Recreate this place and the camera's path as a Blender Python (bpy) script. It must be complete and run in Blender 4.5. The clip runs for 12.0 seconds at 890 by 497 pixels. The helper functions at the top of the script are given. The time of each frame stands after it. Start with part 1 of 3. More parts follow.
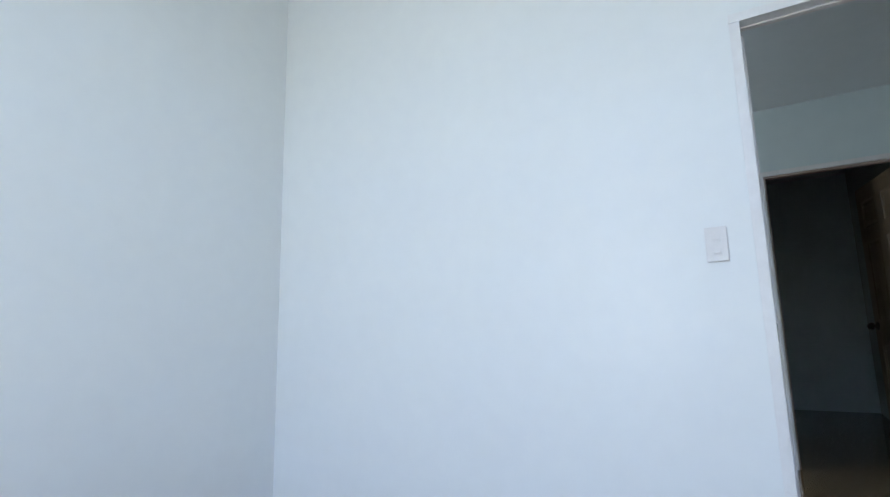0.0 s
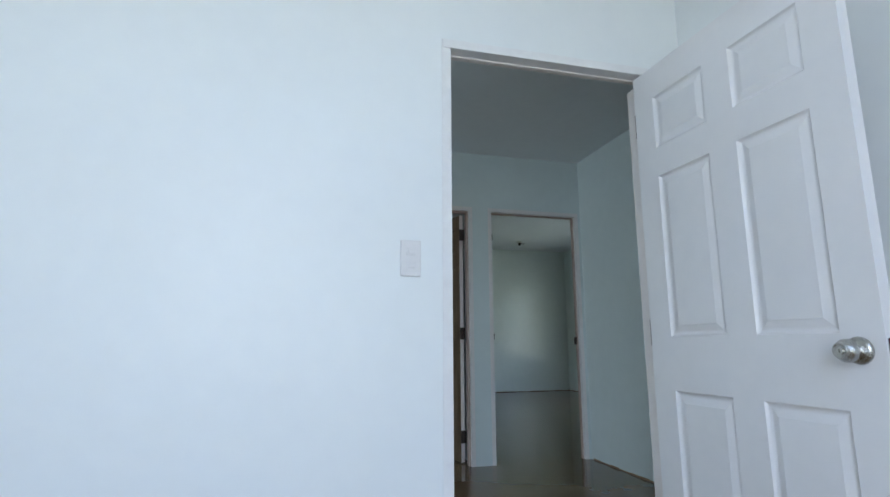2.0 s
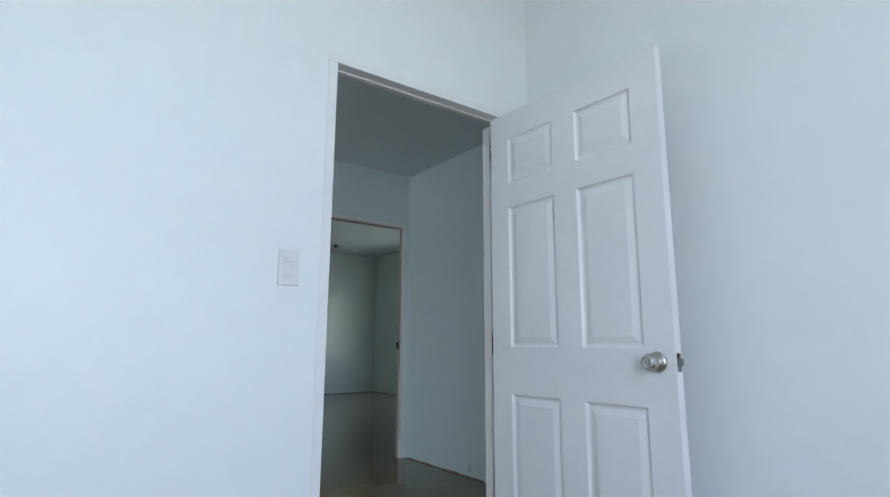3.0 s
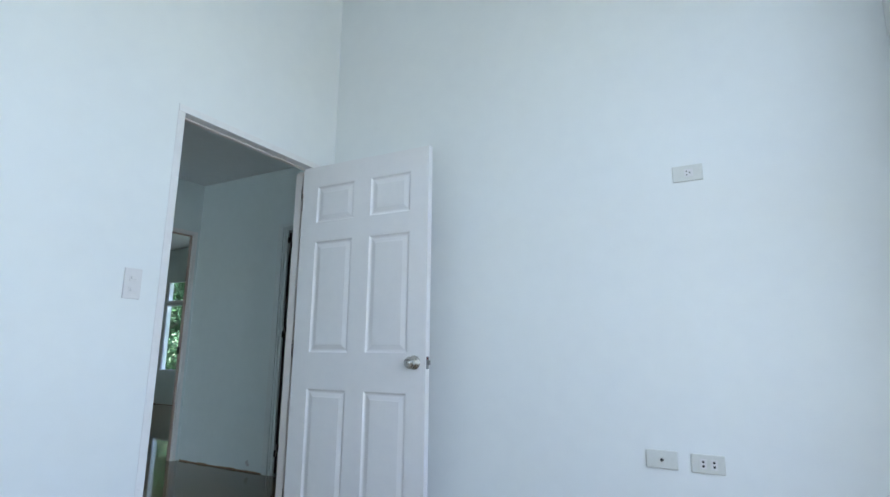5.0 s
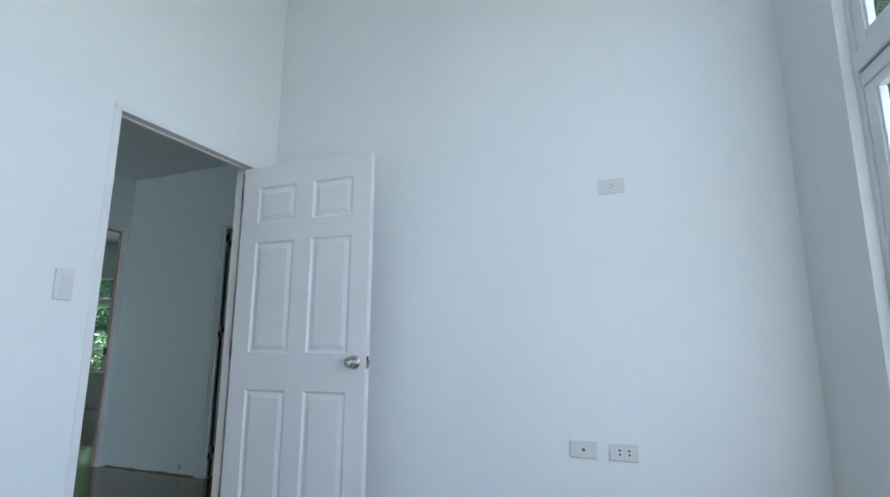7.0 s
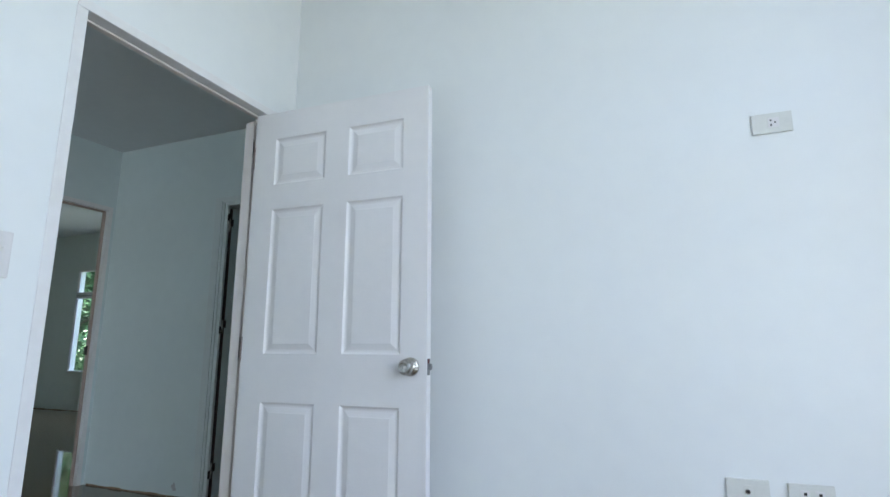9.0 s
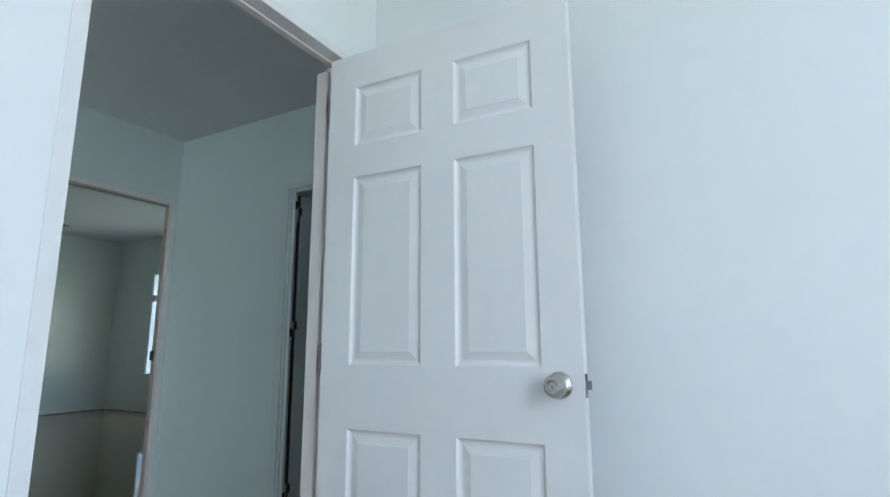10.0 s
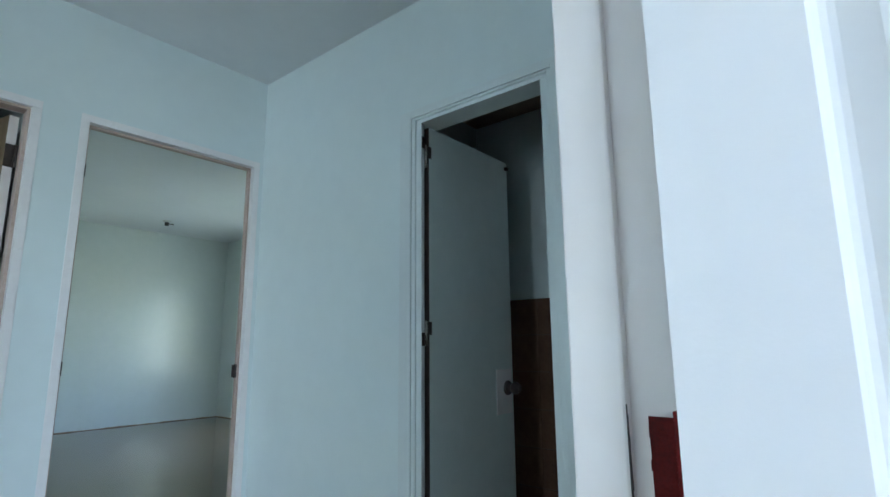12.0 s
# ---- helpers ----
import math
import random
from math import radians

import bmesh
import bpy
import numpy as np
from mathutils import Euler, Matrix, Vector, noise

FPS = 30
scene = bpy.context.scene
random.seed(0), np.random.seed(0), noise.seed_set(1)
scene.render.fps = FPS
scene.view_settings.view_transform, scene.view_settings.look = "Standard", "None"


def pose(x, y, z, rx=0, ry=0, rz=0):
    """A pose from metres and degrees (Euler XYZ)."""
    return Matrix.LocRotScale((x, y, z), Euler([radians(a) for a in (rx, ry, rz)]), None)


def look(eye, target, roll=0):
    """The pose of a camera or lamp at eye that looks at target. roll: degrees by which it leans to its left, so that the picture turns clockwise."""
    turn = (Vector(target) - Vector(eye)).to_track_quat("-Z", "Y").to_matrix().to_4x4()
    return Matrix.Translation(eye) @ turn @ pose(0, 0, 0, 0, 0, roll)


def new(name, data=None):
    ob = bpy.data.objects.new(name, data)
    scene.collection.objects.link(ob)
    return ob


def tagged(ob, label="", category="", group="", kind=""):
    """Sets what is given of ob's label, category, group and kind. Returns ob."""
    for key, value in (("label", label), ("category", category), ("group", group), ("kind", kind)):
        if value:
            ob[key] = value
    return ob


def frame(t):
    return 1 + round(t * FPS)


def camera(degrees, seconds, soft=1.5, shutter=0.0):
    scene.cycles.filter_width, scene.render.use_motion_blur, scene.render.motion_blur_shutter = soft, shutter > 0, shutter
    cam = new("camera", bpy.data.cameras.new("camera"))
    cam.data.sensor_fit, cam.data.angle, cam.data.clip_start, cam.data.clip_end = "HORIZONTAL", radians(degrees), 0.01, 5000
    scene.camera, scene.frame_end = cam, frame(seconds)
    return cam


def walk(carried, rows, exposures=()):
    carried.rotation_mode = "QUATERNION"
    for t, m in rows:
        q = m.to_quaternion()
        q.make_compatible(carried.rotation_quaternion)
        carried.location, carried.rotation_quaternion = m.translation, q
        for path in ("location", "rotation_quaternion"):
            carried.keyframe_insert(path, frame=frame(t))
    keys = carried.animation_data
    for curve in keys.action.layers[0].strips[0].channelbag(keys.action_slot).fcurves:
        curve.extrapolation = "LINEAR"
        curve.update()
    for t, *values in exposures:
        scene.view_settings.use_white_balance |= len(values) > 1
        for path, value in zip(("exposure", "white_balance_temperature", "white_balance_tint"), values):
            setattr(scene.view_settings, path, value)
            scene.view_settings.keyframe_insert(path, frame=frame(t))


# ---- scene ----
SKY = 0.15
EXPOSURES = [(0, 3.07, 6500, 22), (3.2, 3.06, 6450, 19), (4.8, 3.07, 6370, 18), (6.5, 2.87, 6320, 18), (7.2, 2.97, 6340, 19), (9, 3.18, 6600, 20), (10, 3.28, 6550, 17), (11.0, 3.46, 6350, 15), (12, 4.05, 6180, 16)]
cam = camera(79.9, 12.0)
PATH = [
    (0, (0.371, -0.036, 0.948), (-0.661, 1.644, 1.282), -1.2),
    (0.5, (0.218, 0.062, 0.951), (-0.446, 1.916, 1.299), -0.9),
    (1, (0.112, 0.101, 0.966), (-0.269, 2.034, 1.313), -0.4),
    (1.5, (-0.004, 0.144, 0.961), (0.036, 2.112, 1.313), -0.4),
    (2, (-0.123, 0.27, 0.965), (0.39, 2.17, 1.32), -0.3),
    (2.5, (-0.233, 0.324, 0.991), (0.618, 2.099, 1.346), 0.0),
    (3, (-0.399, 0.276, 0.996), (0.77, 1.859, 1.354), 0.2),
    (3.2, (-0.431, 0.23, 0.986), (0.813, 1.75, 1.362), 0.2),
    (4.8, (-0.973, -0.091, 1.0), (0.704, 0.934, 1.371), 0.5),
    (5, (-1.004, -0.117, 0.99), (0.708, 0.842, 1.377), 0.6),
    (5.5, (-1.081, -0.194, 0.981), (0.693, 0.644, 1.37), 0.4),
    (6, (-1.155, -0.266, 0.981), (0.643, 0.522, 1.367), 0.3),
    (6.5, (-1.164, -0.248, 1.004), (0.642, 0.521, 1.386), 0.2),
    (7, (-1.094, -0.171, 0.995), (0.714, 0.592, 1.378), 0.2),
    (9, (-0.581, 0.409, 1.011), (1.236, 1.158, 1.38), 0.1),
    (9.5, (-0.397, 0.641, 1.04), (1.393, 1.461, 1.396), -0.3),
    (10, (-0.157, 0.858, 1.041), (1.566, 1.805, 1.405), -0.3),
    (10.5, (0.069, 1.131, 1.046), (1.683, 2.255, 1.41), -0.3),
    (11, (0.275, 1.408, 1.068), (1.827, 2.615, 1.435), -0.4),
    (11.5, (0.506, 1.657, 1.073), (2.034, 2.895, 1.442), -0.5),
    (12, (0.739, 1.904, 1.104), (2.256, 3.155, 1.469), -0.5),
]
walk(cam, [(t, look(eye, target, roll)) for t, eye, target, roll in PATH],
     exposures=EXPOSURES)

# ---- world and light ----
SUN_EL, SUN_AZ = 58.0, 300.0
world = bpy.data.worlds.new("sky")
scene.world = world
world.use_nodes = True
wn = world.node_tree.nodes
sky = wn.new("ShaderNodeTexSky")
sky.sky_type = "NISHITA"
sky.sun_disc = False
sky.sun_elevation = radians(SUN_EL)
sky.sun_rotation = radians(SUN_AZ)
sky.air_density, sky.dust_density, sky.ozone_density = 1.0, 4.0, 1.0
wn["Background"].inputs["Strength"].default_value = SKY
world.node_tree.links.new(sky.outputs["Color"], wn["Background"].inputs["Color"])

sun = new("sun", bpy.data.lights.new("sun", "SUN"))
sun.data.energy, sun.data.angle, sun.data.color = 1.2, radians(8.0), (1.0, 0.96, 0.90)
# the sun's direction, as the sky names it: rotation runs clockwise from +Y
sun_dir = Vector((math.sin(radians(SUN_AZ)) * math.cos(radians(SUN_EL)),
                  math.cos(radians(SUN_AZ)) * math.cos(radians(SUN_EL)), math.sin(radians(SUN_EL))))
sun.matrix_world = look(sun_dir * 30, (0, 0, 0))

# the sky's light through the bedroom window, gathered in the middle of its opening
SKYLIGHT, HALL_FILL, FAR_SKYLIGHT = 4.2, 6.4, 0.75
glow = new("window_light", bpy.data.lights.new("window_light", "AREA"))
glow.data.shape, glow.data.size, glow.data.size_y = "RECTANGLE", 1.0, 2.1
glow.data.energy, glow.data.color = SKYLIGHT, (0.79, 0.94, 1.0)
glow.matrix_world = pose(1.37, -0.68, 0, 0, 0, 188.0) @ pose(1.95, -0.01, 1.55, -90, 0, -15)


# fill lamp for the hallway, in an unseen added window round the western corner
hall_fill = new("hall_fill_light", bpy.data.lights.new("hall_fill_light", "AREA"))
hall_fill.data.shape, hall_fill.data.size, hall_fill.data.size_y = "RECTANGLE", 1.6, 1.45
hall_fill.data.energy, hall_fill.data.color = HALL_FILL, (0.79, 0.94, 1.0)
hall_fill.matrix_world = look((-3.3, 2.145, 1.5), (-3.3, 3.2, 1.5))

# the sky's light through the far room's window, green from the trees before it
far_glow = new("far_window_light", bpy.data.lights.new("far_window_light", "AREA"))
far_glow.data.shape, far_glow.data.size, far_glow.data.size_y = "RECTANGLE", 0.9, 1.4
far_glow.data.energy, far_glow.data.color = FAR_SKYLIGHT, (0.80, 1.0, 0.93)
far_glow.matrix_world = look((5.392, 8.35, 1.40), (4.4, 8.35, 1.40))

# ---- materials ----
def material(name, colour, rough=0.5, metal=0.0, spec=0.5):
    m = bpy.data.materials.new(name)
    m.use_nodes = True
    b = m.node_tree.nodes["Principled BSDF"]
    b.inputs["Base Color"].default_value = (*colour, 1)
    b.inputs["Roughness"].default_value = rough
    b.inputs["Metallic"].default_value = metal
    b.inputs["Specular IOR Level"].default_value = spec
    return m


def mottled(name, a, b, scale, rough=0.5, bump=0.0, bump_scale=80.0, spec=0.5, rough_var=0.0, island=False, stretch=None, fine=None):
    """Two colours mixed by noise at two scales, with fine relief."""
    m = material(name, a, rough, 0, spec)
    nt = m.node_tree
    n, li = nt.nodes, nt.links
    bs = n["Principled BSDF"]
    tc = n.new("ShaderNodeTexCoord")
    src = tc.outputs["Object"]
    if stretch:
        mp = n.new("ShaderNodeMapping")
        mp.inputs["Scale"].default_value = stretch
        li.new(src, mp.inputs["Vector"])
        src = mp.outputs["Vector"]
    big, small = n.new("ShaderNodeTexNoise"), n.new("ShaderNodeTexNoise")
    for node, s, d in ((big, scale, 3), (small, fine or scale * 9, 4)):
        node.inputs["Scale"].default_value = s
        node.inputs["Detail"].default_value = d
        li.new(src, node.inputs["Vector"])
    add = n.new("ShaderNodeMath")
    add.operation = "MULTIPLY_ADD"
    add.inputs[1].default_value = 0.45
    li.new(small.outputs["Fac"], add.inputs[0])
    half = n.new("ShaderNodeMath")
    half.operation = "MULTIPLY"
    half.inputs[1].default_value = 0.55
    li.new(big.outputs["Fac"], half.inputs[0])
    li.new(half.outputs[0], add.inputs[2])
    ramp = n.new("ShaderNodeMapRange")
    ramp.inputs["From Min"].default_value, ramp.inputs["From Max"].default_value = 0.35, 0.65
    li.new(add.outputs[0], ramp.inputs["Value"])
    fac = ramp.outputs[0]
    if island:
        geo = n.new("ShaderNodeNewGeometry")
        mixf = n.new("ShaderNodeMath")
        mixf.operation = "MULTIPLY_ADD"
        mixf.inputs[1].default_value = 0.7
        sc = n.new("ShaderNodeMath")
        sc.operation = "MULTIPLY"
        sc.inputs[1].default_value = 0.3
        li.new(fac, sc.inputs[0])
        li.new(geo.outputs["Random Per Island"], mixf.inputs[0])
        li.new(sc.outputs[0], mixf.inputs[2])
        fac = mixf.outputs[0]
    mix = n.new("ShaderNodeMix")
    mix.data_type = "RGBA"
    mix.inputs["A"].default_value, mix.inputs["B"].default_value = (*a, 1), (*b, 1)
    li.new(fac, mix.inputs["Factor"])
    li.new(mix.outputs["Result"], bs.inputs["Base Color"])
    if rough_var:
        rr = n.new("ShaderNodeMapRange")
        rr.inputs["To Min"].default_value, rr.inputs["To Max"].default_value = rough - rough_var, rough + rough_var
        li.new(fac, rr.inputs["Value"])
        li.new(rr.outputs[0], bs.inputs["Roughness"])
    if bump:
        bn = n.new("ShaderNodeTexNoise")
        bn.inputs["Scale"].default_value = bump_scale
        bn.inputs["Detail"].default_value = 4
        li.new(src, bn.inputs["Vector"])
        bp = n.new("ShaderNodeBump")
        bp.inputs["Strength"].default_value = bump
        bp.inputs["Distance"].default_value = 0.01
        li.new(bn.outputs["Fac"], bp.inputs["Height"])
        li.new(bp.outputs["Normal"], bs.inputs["Normal"])
    return m


WALL = mottled("wall_paint", (0.80, 0.825, 0.825), (0.77, 0.795, 0.80), 1.3, 0.42, 0.02, 9.0, 0.4, 0.05)
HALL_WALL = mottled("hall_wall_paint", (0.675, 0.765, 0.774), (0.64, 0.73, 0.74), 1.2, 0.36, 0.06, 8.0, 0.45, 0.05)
WALL_GLOSS = mottled("enamel_wall_paint", (0.745, 0.81, 0.785), (0.705, 0.775, 0.75), 1.1, 0.17, 0.08, 2.2, 0.5, 0.05)
CEIL = mottled("ceiling_paint", (0.77, 0.81, 0.83), (0.74, 0.78, 0.80), 1.6, 0.6, 0.05, 30.0)
TRIM = mottled("frame_enamel", (0.80, 0.80, 0.80), (0.74, 0.73, 0.73), 3.0, 0.32, 0.05, 60.0, 0.5, 0.05)
CREAM = mottled("rebate_paint", (0.80, 0.755, 0.735), (0.765, 0.71, 0.69), 2.0, 0.4, 0.05, 60.0)
DOOR = mottled("door_enamel", (0.79, 0.775, 0.78), (0.755, 0.745, 0.755), 2.2, 0.33, 0.035, 120.0, 0.5, 0.04)
DOOR_TAN = mottled("tan_door_skin", (0.205, 0.15, 0.092), (0.16, 0.115, 0.07), 3.0, 0.38, 0.06, 60.0, 0.5, 0.04, stretch=(6, 6, 0.6))
CASING = mottled("casing_enamel", (0.66, 0.73, 0.735), (0.62, 0.69, 0.70), 2.0, 0.34, 0.04, 60.0)
FLUSH = mottled("flush_door_enamel", (0.68, 0.78, 0.77), (0.62, 0.72, 0.71), 1.7, 0.4, 0.04, 60.0)
STEEL = mottled("brushed_steel", (0.54, 0.53, 0.50), (0.40, 0.39, 0.37), 45.0, 0.27, 0.10, 160.0, rough_var=0.06, stretch=(1, 4, 1))
DARK_STEEL = mottled("dulled_steel", (0.30, 0.31, 0.32), (0.20, 0.20, 0.20), 60.0, 0.42, 0.1, 200.0)
for sm in (STEEL, DARK_STEEL):
    sm.node_tree.nodes["Principled BSDF"].inputs["Metallic"].default_value = 1.0
BRASS_CORE = material("dark_keyway", (0.05, 0.045, 0.03), 0.5, 0.6)
BLACK = mottled("black_hinge", (0.020, 0.018, 0.018), (0.05, 0.03, 0.025), 40.0, 0.45, 0.1, 200.0)
RUST = mottled("red_oxide_primer", (0.13, 0.005, 0.004), (0.07, 0.003, 0.003), 35.0, 0.6, 0.2, 120.0, 0.2)
PLATE = mottled("switch_plastic", (0.73, 0.715, 0.715), (0.69, 0.68, 0.68), 8.0, 0.35)
PLATE_B = mottled("socket_plastic", (0.68, 0.69, 0.66), (0.63, 0.64, 0.61), 8.0, 0.4)
HOLE = material("slot_dark", (0.02, 0.02, 0.02), 0.6)
FLOOR = mottled("polished_floor", (0.190, 0.131, 0.075), (0.165, 0.110, 0.062), 0.9, 0.06, 0.0, 2.0, 0.36, 0.02, fine=3.0)
ALU = mottled("white_window_frame", (0.80, 0.82, 0.84), (0.74, 0.76, 0.79), 3.0, 0.3, 0.03, 60.0)
GASKET = material("rubber_gasket", (0.02, 0.02, 0.022), 0.6)
BATH_TILE = mottled("brown_wall_tile", (0.155, 0.085, 0.055), (0.11, 0.06, 0.04), 4.0, 0.22, 0.03, 10.0)
GROUT = mottled("tile_grout", (0.115, 0.072, 0.05), (0.09, 0.055, 0.04), 20.0, 0.8)
BATH_CEIL = mottled("bath_ceiling_board", (0.40, 0.32, 0.27), (0.34, 0.27, 0.23), 3.0, 0.6)
LEAF = mottled("leaf_green", (0.020, 0.085, 0.052), (0.050, 0.145, 0.078), 1.5, 0.4, 0, island=True)
LEAF_B = mottled("bright_leaf_green", (0.030, 0.105, 0.050), (0.080, 0.20, 0.080), 1.5, 0.4, 0, island=True)
BARK = mottled("bark", (0.07, 0.058, 0.048), (0.035, 0.03, 0.026), 9.0, 0.85, 0.6, 40.0, stretch=(1, 1, 0.25))
EARTH = mottled("grassy_bank", (0.21, 0.21, 0.185), (0.10, 0.13, 0.075), 0.9, 0.9, 0.5, 12.0, fine=14.0)
GRASS = mottled("grass_blade", (0.10, 0.20, 0.05), (0.30, 0.33, 0.14), 2.0, 0.6, island=True)
OUT_WALL = mottled("exterior_plaster", (0.62, 0.61, 0.57), (0.52, 0.51, 0.47), 1.2, 0.8, 0.2, 40.0)


def glass_material():
    m = bpy.data.materials.new("window_glass")
    m.use_nodes = True
    nt = m.node_tree
    nt.nodes.clear()
    out = nt.nodes.new("ShaderNodeOutputMaterial")
    mix = nt.nodes.new("ShaderNodeMixShader")
    tr = nt.nodes.new("ShaderNodeBsdfTransparent")
    tr.inputs["Color"].default_value = (0.93, 0.97, 0.96, 1)
    gl = nt.nodes.new("ShaderNodeBsdfGlossy")
    gl.inputs["Roughness"].default_value = 0.02
    lw = nt.nodes.new("ShaderNodeLayerWeight")
    lw.inputs["Blend"].default_value = 0.5
    pw = nt.nodes.new("ShaderNodeMath")
    pw.operation = "POWER"
    pw.inputs[1].default_value = 4.5
    ma = nt.nodes.new("ShaderNodeMath")
    ma.operation = "MULTIPLY_ADD"
    ma.inputs[1].default_value, ma.inputs[2].default_value = 0.5, 0.025
    nt.links.new(lw.outputs["Facing"], pw.inputs[0])
    nt.links.new(pw.outputs[0], ma.inputs[0])
    nt.links.new(ma.outputs[0], mix.inputs[0])
    nt.links.new(tr.outputs[0], mix.inputs[1])
    nt.links.new(gl.outputs[0], mix.inputs[2])
    nt.links.new(mix.outputs[0], out.inputs[0])
    return m


GLASS = glass_material()


# ---- mesh tools ----
def obj(name, bm, mat, smooth=False):
    me = bpy.data.meshes.new(name)
    bmesh.ops.recalc_face_normals(bm, faces=bm.faces)
    bm.to_mesh(me)
    bm.free()
    me.materials.append(mat)
    if smooth:
        for p in me.polygons:
            p.use_smooth = True
    return new(name, me)


def part(name, bm, mat, parent, label="", smooth=False):
    ob = obj(name, bm, mat, smooth)
    ob.parent = parent
    if label:
        ob["label"] = label
    return ob


def setting(name, bm, mat, label, category):
    return tagged(obj(name, bm, mat), label, category, kind="structure")


def empty(name, m, label, category, group="", kind=""):
    ob = new(name)
    ob.matrix_world = m
    ob.empty_display_size = 0.1
    return tagged(ob, label, category, group, kind)


def box(bm, x0, x1, y0, y1, z0, z1, bevel=0.0):
    """Adds a box, its edges rounded by bevel, to bm."""
    vs = [bm.verts.new((x, y, z)) for x in (x0, x1) for y in (y0, y1) for z in (z0, z1)]
    fs = [bm.faces.new([vs[i] for i in q]) for q in
          ((0, 1, 3, 2), (4, 6, 7, 5), (0, 4, 5, 1), (2, 3, 7, 6), (0, 2, 6, 4), (1, 5, 7, 3))]
    if bevel:
        es = list({e for f in fs for e in f.edges})
        bmesh.ops.bevel(bm, geom=es, offset=bevel, segments=2, affect="EDGES", profile=0.6)


def boxes(*rows, bevel=0.0):
    bm = bmesh.new()
    for r in rows:
        box(bm, *r, bevel=bevel)
    return bm


def lathe(profile, axis="z", segments=32):
    """A turned solid from (radius, height) pairs."""
    bm = bmesh.new()
    rings = []
    for r, h in profile:
        ring = []
        for i in range(segments):
            a = 2 * math.pi * i / segments
            c, s = r * math.cos(a), r * math.sin(a)
            ring.append(bm.verts.new((c, s, h) if axis == "z" else (h, c, s) if axis == "x" else (c, h, s)))
        rings.append(ring)
    for a, b in zip(rings, rings[1:]):
        for i in range(segments):
            j = (i + 1) % segments
            bm.faces.new((a[i], a[j], b[j], b[i]))
    bm.faces.new(rings[0])
    bm.faces.new(rings[-1])
    return bm


def pierced(length, z0, z1, thick, openings):
    """A wall along local x from 0 to length, with openings (u0, u1, w0, w1) cut through its thickness along y."""
    bm = bmesh.new()
    us = sorted({0, length, *(u for o in openings for u in o[:2])})
    for a, b in zip(us, us[1:]):
        mid = (a + b) / 2
        holes = sorted((o[2], o[3]) for o in openings if o[0] < mid < o[1])
        z = z0
        for lo, hi in holes:
            if lo > z + 1e-4:
                box(bm, a, b, 0, thick, z, lo)
            z = hi
        if z1 > z + 1e-4:
            box(bm, a, b, 0, thick, z, z1)
    bmesh.ops.remove_doubles(bm, verts=bm.verts, dist=1e-5)
    # faces shared by two neighbouring blocks lie inside the wall
    seen = {}
    for f in bm.faces:
        seen.setdefault(tuple(round(c, 4) for c in f.calc_center_median()), []).append(f)
    bmesh.ops.delete(bm, geom=[f for fs in seen.values() if len(fs) > 1 for f in fs], context="FACES")
    return bm


def wall(name, x, y, turn, length, z0, z1, thick, openings, mat, label):
    ob = setting(name, pierced(length, z0, z1, thick, openings), mat, label, "wall")
    ob.matrix_world = pose(x, y, 0, 0, 0, turn)
    return ob


# ---- the plan ----
BED_W, BED_E, BED_N, BED_CEIL = -1.97, 1.37, 2.0, 3.5
HALL_N, HALL_E, HALL_CEIL, HALL_W = 4.54, 2.315, 2.627, -4.6
DOOR_TOP, HALL_DOOR_TOP = 2.04, 2.105
FRAME = 0.034
SOUTH_TURN = 188.0          # the window wall is not quite square to the room
R2_E, R2_N, R2_CEIL = 5.40, 10.72, 2.95

setting("floor", boxes((-4.7, 5.6, -1.5, 10.9, -0.15, 0)), FLOOR, "dark brown polished floor, faintly reflecting the doorways", "floor")

# bedroom
wall("wall_north", BED_W - 0.1, BED_N, 0, 4.6, 0, BED_CEIL, 0.132,
     [(0.3698 - FRAME - BED_W + 0.1, 1.2472 - BED_W + 0.1, 0, DOOR_TOP + FRAME + 0.0012)], WALL, "smooth white painted bedroom wall with a doorway")
wall("wall_east", BED_E, BED_N, -90, 2.95, 0, BED_CEIL, 0.1, [], WALL, "smooth white painted bedroom wall with power outlets")
wall("wall_west", BED_W, -1.4, 90, 3.4, 0, BED_CEIL, 0.1, [], WALL, "smooth plain white painted bedroom wall")
WIN_U0, WIN_U1, WIN_Z0, WIN_Z1 = 0.485, 2.85, 0.45, 3.0
REVEAL = 0.036
south = pose(1.37, -0.68, 0, 0, 0, SOUTH_TURN)
wall("wall_south", 1.37, -0.68, SOUTH_TURN, 3.5, 0, BED_CEIL, 0.12, [(WIN_U0, WIN_U1, WIN_Z0, WIN_Z1)], WALL, "white painted bedroom wall around a tall window")
so = south @ pose(-0.1, 0.12, 0)
wall("wall_south_outer", so.translation.x, so.translation.y, SOUTH_TURN, 3.7, -0.2, BED_CEIL + 0.12, 0.09, [(0.15, 3.4, 0.2, 3.1)], OUT_WALL, "plastered outer face of the house round a wide window recess")
setting("ceiling_bedroom", boxes((BED_W - 0.1, BED_E + 0.1, -1.5, BED_N + 0.1, BED_CEIL, BED_CEIL + 0.12)), CEIL, "plain white high bedroom ceiling", "ceiling")

